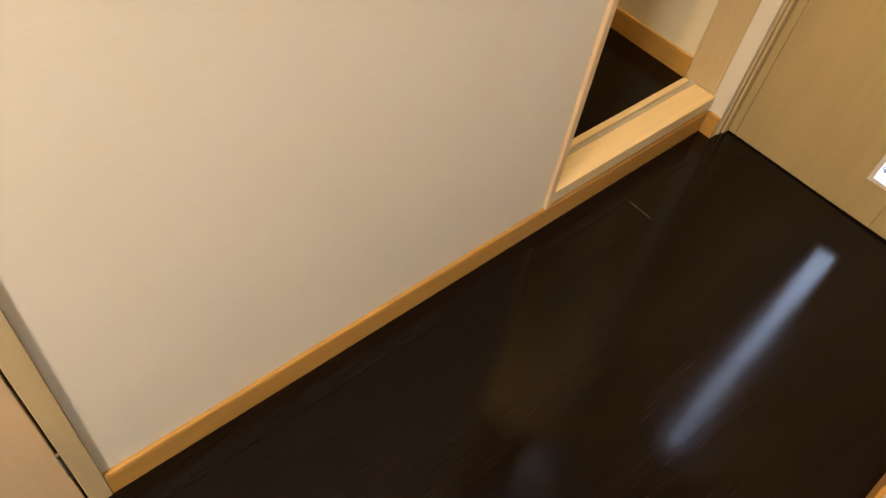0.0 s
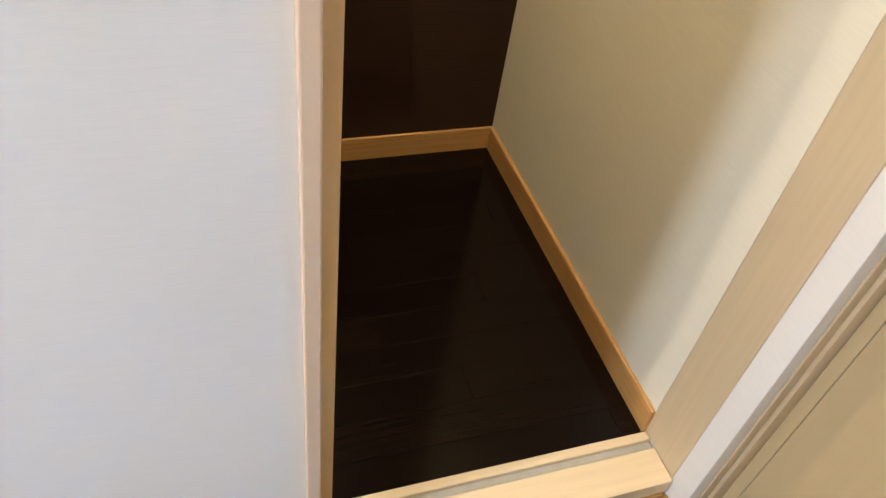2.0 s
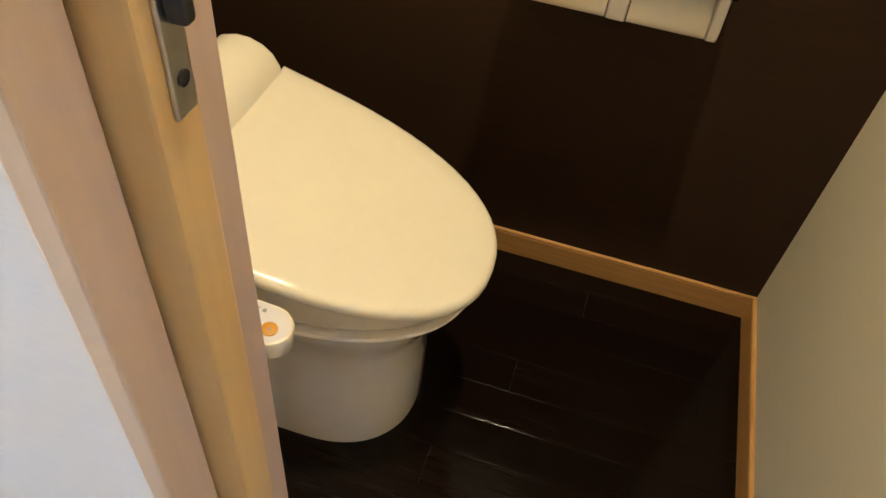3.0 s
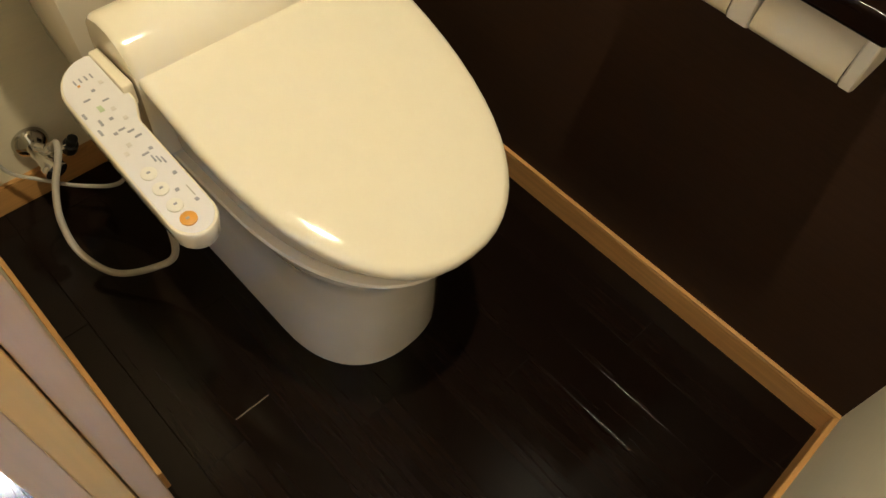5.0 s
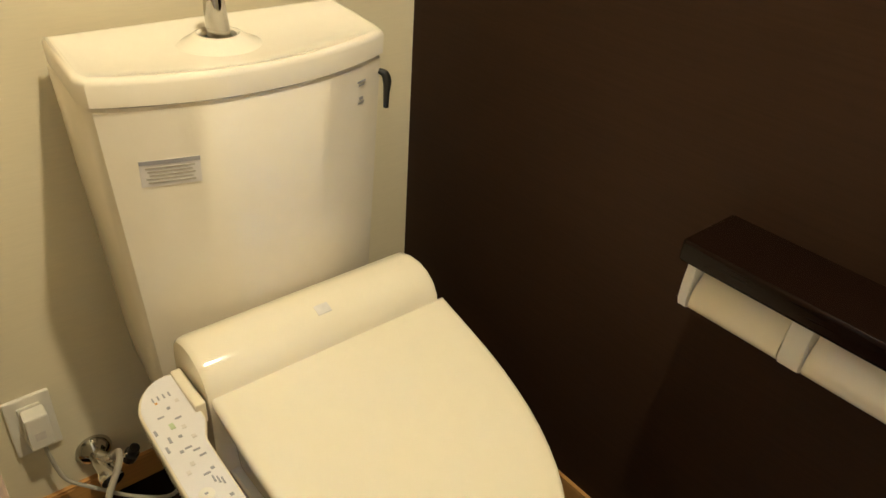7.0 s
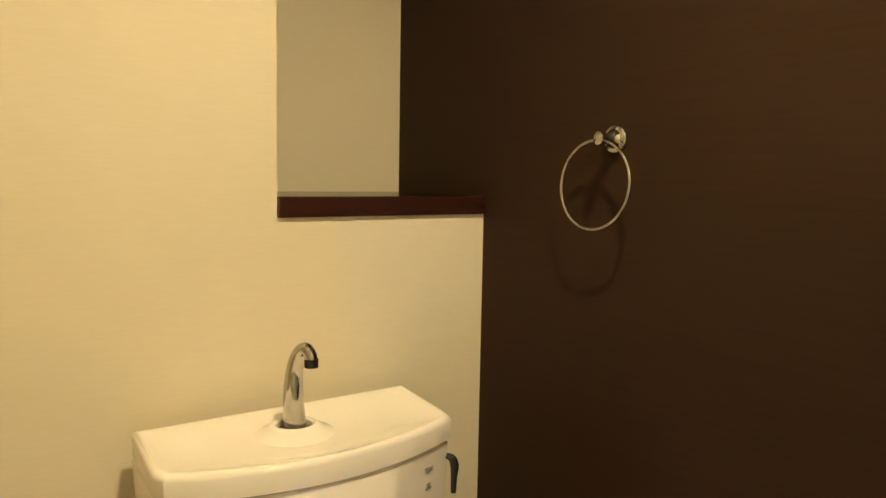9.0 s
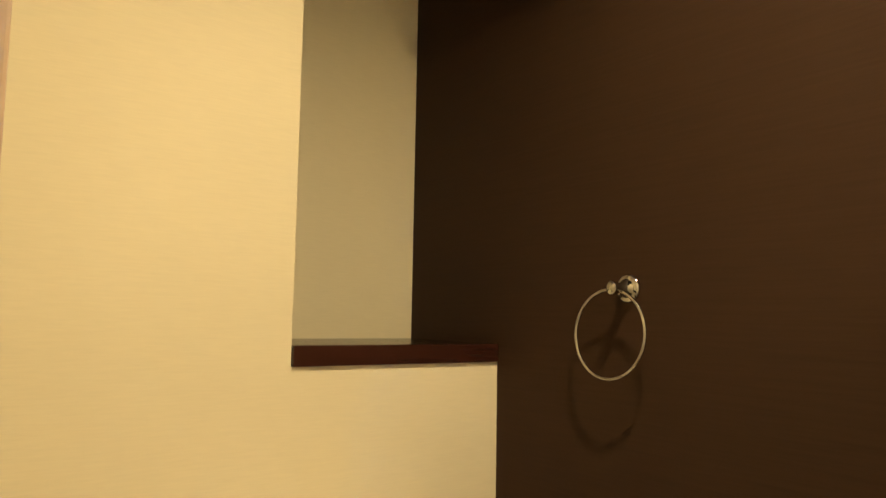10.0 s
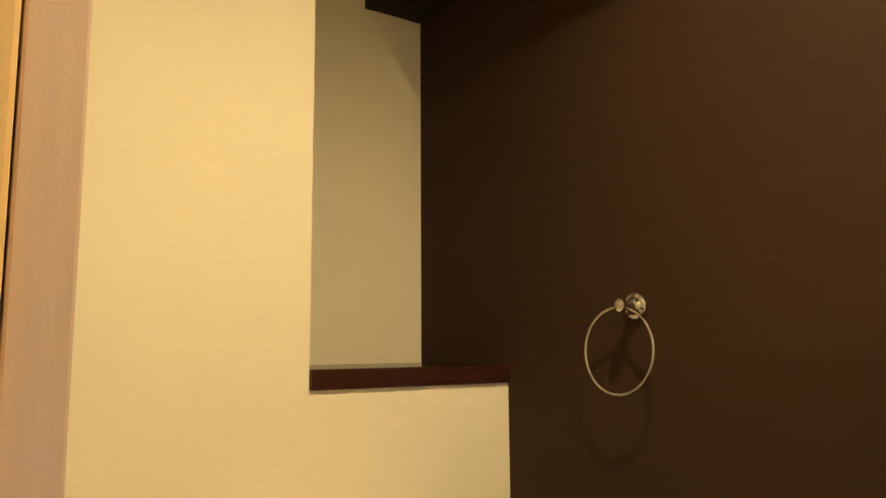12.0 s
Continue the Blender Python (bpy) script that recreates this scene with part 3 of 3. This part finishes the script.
outlet = thing("wall_outlet", (XB, 0.16, 0.35), "white wall socket with a plugged-in adapter", "outlet")
part("cover_plate", box(XB, XB + 0.008, 0.138, 0.208, 0.288, 0.406, 0.003), WHITE, outlet)
part("socket_insert", box(XB + 0.008, XB + 0.011, 0.156, 0.190, 0.305, 0.390, 0.001), WHITE, outlet)
plug = part("plug_adapter", box(XB + 0.011, XB + 0.040, 0.158, 0.194, 0.318, 0.386, 0.004), WHITE, outlet, "white plug adapter")
part("sticker", box(XB + 0.0401, XB + 0.0406, 0.168, 0.184, 0.338, 0.354), FAINT, plug, "small grey sticker")
part("cable", tube([(XB + 0.026, 0.178, 0.324), (XB + 0.028, 0.180, 0.285), (XB + 0.03, 0.192, 0.222), (XB + 0.05, 0.225, 0.196), (-0.56, 0.275, 0.192), (-0.50, 0.325, 0.22), (-0.47, 0.345, 0.32), (-0.45, 0.35, 0.50)], 0.0035, 8), GREYCABLE, outlet, "grey power cable", True)

# ---- paper holder ----
ph = thing("paper_holder", (0.165, YD, 0.76), "double toilet paper holder under a dark wooden shelf", "paper holder")
part("shelf_board", box(0.018, 0.328, 0.828, YD - 0.001, 0.800, 0.831, 0.006, segments=5), SHELFWOOD, ph, "dark polished wooden shelf", True)
part("back_plate", box(0.022, 0.320, YD - 0.012, YD - 0.001, 0.722, 0.7995, 0.002), WHITE, ph)
def bracket(x0, x1):
    """A cheek that is deepest at its lower front corner, with rounded ends."""
    side = [(YD - 0.0115, 0.7995), (0.862, 0.7995), (0.855, 0.790), (0.851, 0.760), (0.850, 0.734), (0.853, 0.725), (0.861, 0.7205), (YD - 0.0115, 0.728)]
    rr = []
    for x, g in ((x0, 0.002), (x0 + 0.002, 0.0), (x1 - 0.002, 0.0), (x1, 0.002)):
        rr.append([Vector((x, y + g * (1 if y < 0.89 else 0), z + g * (0.76 - z) / 0.04)) for y, z in side])
    return loft(rr)


for x0, x1 in ((0.020, 0.035), (0.161, 0.190), (0.306, 0.322)):
    part("bracket", bracket(x0, x1), WHITE, ph, "cream plastic bracket", True)


def cover(x0, x1):
    """A thin flap hung from the top that curls forward over the roll."""
    outer = [(0.896, 0.796), (0.884, 0.788), (0.871, 0.775), (0.860, 0.760), (0.853, 0.745), (0.852, 0.733), (0.857, 0.724), (0.866, 0.719), (0.878, 0.718)]
    inner = [(y + 0.0025, z - 0.002 + 0.004 * k / 8) for k, (y, z) in enumerate(outer)]
    return loft([[Vector((x, y, z)) for y, z in outer + inner[::-1]] for x in (x0, x1)])


for x0, x1 in ((0.0365, 0.1595), (0.1915, 0.3045)):
    part("roll_cover", cover(x0, x1), PLASTIC, ph, "curved cream plastic cover", True)
    part("paper_roll", lathe((x0 + 0.003, 0.893, 0.752), (1, 0, 0), [(0, 0.012), (0, 0.020), (x1 - x0 - 0.006, 0.020), (x1 - x0 - 0.006, 0.012)], 20), CEILING, ph, "white paper roll", True)

# ---- towel ring ----
tr = thing("towel_ring", (-0.354, YD, 1.386), "chrome towel ring on the dark wall", "towel ring")
part("wall_plate", lathe((-0.354, YD, 1.386), (0, -1, 0), [(0.0005, 0.0215), (0.004, 0.0215), (0.007, 0.019), (0.008, 0.0145), (0.012, 0.012), (0.018, 0.0085), (0.028, 0.0075)], 28), DARK_MIRROR_CHROME, tr, "", True)
part("knob", lathe((-0.354, YD - 0.028, 1.386), (0, -1, 0), [(0, 0.0075), (0.002, 0.0098), (0.007, 0.0105), (0.012, 0.0098), (0.015, 0.006), (0.016, 0.002)], 20), DARK_MIRROR_CHROME, tr, "", True)
part("ring", tube([(-0.365 + 0.0675 * math.sin(a), YD - 0.033 + 0.004 * math.cos(a), 1.318 + 0.066 * math.cos(a)) for a in (2 * math.pi * k / 32 for k in range(33))], 0.0027, 10, 2), DARK_MIRROR_CHROME, tr, "thin round chrome ring", True)

# ---- niche shelf and hanging cupboard ----
ns = thing("niche_shelf", (-0.81, 0.74, 1.262), "dark walnut shelf board in the corner niche", "shelf")
part("board", box(NX + 0.001, XB - 0.010, NY + 0.001, YD - 0.001, 1.2590, 1.2915, 0.001), SHELFWOOD, ns)
part("front_edge", box(XB - 0.0098, XB + 0.006, NY + 0.001, YD - 0.001, 1.2590, 1.2915, 0.002), NOSING, ns, "dark red-brown front edging")

cup = thing("wall_cupboard", (-0.2, YD, 2.07), "dark brown cupboard hung high on the dark wall", "cupboard")
CY0 = 0.791
part("body", box(NX + 0.002, XR - 0.002, CY0 + 0.018, YD - 0.001, 2.072, CEIL - 0.002, 0.001), CUPBOARD, cup)
for k in range(4):
    w = (XR - NX - 0.004) / 4
    part("cupboard_door", box(NX + 0.002 + k * w + 0.001, NX + 0.002 + (k + 1) * w - 0.001, CY0, CY0 + 0.0175, 2.070, CEIL - 0.004, 0.0015), CUPBOARD, cup)


# ---- lamps ----
def downlight(name, at, label):
    d = thing(name, (*at, CEIL), label, "ceiling light")
    part("trim_ring", lathe((*at, CEIL), (0, 0, -1), [(0.0005, 0.075), (0.006, 0.075), (0.010, 0.068), (0.010, 0.060), (0.003, 0.056)], 32), WHITE, d, "white trim ring", True)
    part("diffuser", lathe((*at, CEIL - 0.012), (0, 0, -1), [(0.0, 0.054), (0.006, 0.050), (0.009, 0.040)], 32), DIFFUSER, d, "glowing diffuser", True)


downlight("room_downlight", ROOM_LAMP, "round white ceiling downlight in the toilet room")
downlight("hall_downlight", HALL_LAMP, "round white ceiling downlight in the hall")


# ---- floors ----
def boards(name, x0, x1, y0, y1, top, width, length, label, phase, joint, gap):
    base = structure(name, box(x0, x1, y0, y1, top - 0.08, top - 0.004), GROOVE, label, "floor")
    meshes = {}
    rows = math.ceil((y1 - y0 - phase) / width) + 1
    for r in range(rows):
        ya, yb = max(y0, y1 - phase - r * width), min(y1, y1 - phase - r * width + width)
        if yb - ya < 0.004:
            continue
        x = joint - length * (4 + (r * 0.37 + 0.26) % 1)
        while x < x1:
            xa, xb = max(x, x0), min(x + length, x1)
            x += length
            if xb - xa < 0.01:
                continue
            key = (round(xb - xa, 3), round(yb - ya, 3))
            if key not in meshes:
                bm = box(-key[0] / 2 + gap, key[0] / 2 - gap, -key[1] / 2 + gap, key[1] / 2 - gap, -0.0038, 0, gap * 1.5)
                mesh = bpy.data.meshes.new("plank")
                bm.to_mesh(mesh)
                bm.free()
                mesh.materials.append(FLOOR_DARK)
                meshes[key] = mesh
            ob = new("plank", meshes[key])
            ob.location = ((xa + xb) / 2, (ya + yb) / 2, top)
            ob.parent = base
    return base


hall_floor = boards("floor_hall", HX0, XE + 0.035, -2.2, 0.0, 0.0, 0.0735, 0.91, "dark brown glossy floorboards in the hall", 0.0705, 0.223, 0.0002)
room_floor = boards("floor_room", NX, XR, 0.092, YD, FLOOR, 0.0735, 0.91, "dark brown narrow floorboards of the toilet room", 0.053, -0.063, 0.0004)
structure("floor_under_door", box(XE + 0.035, XE + 1.0, -2.2, 0.6, -0.08, -0.004), GROOVE, "dark ground beyond the end door", "floor")


def joint_glint(x, y0, y1, z, parent):
    """A pale strip painting the light caught at the end joint of two boards."""
    part("worn_joint", box(x - 0.0009, x + 0.0009, y0, y1, z - 0.0005, z + 0.0004), GLINT_TONE, parent, "pale strip for the light caught at a board end")


joint_glint(0.223, -0.142, -0.072, 0.0, hall_floor)
joint_glint(-0.063, 0.235, 0.297, FLOOR, room_floor)
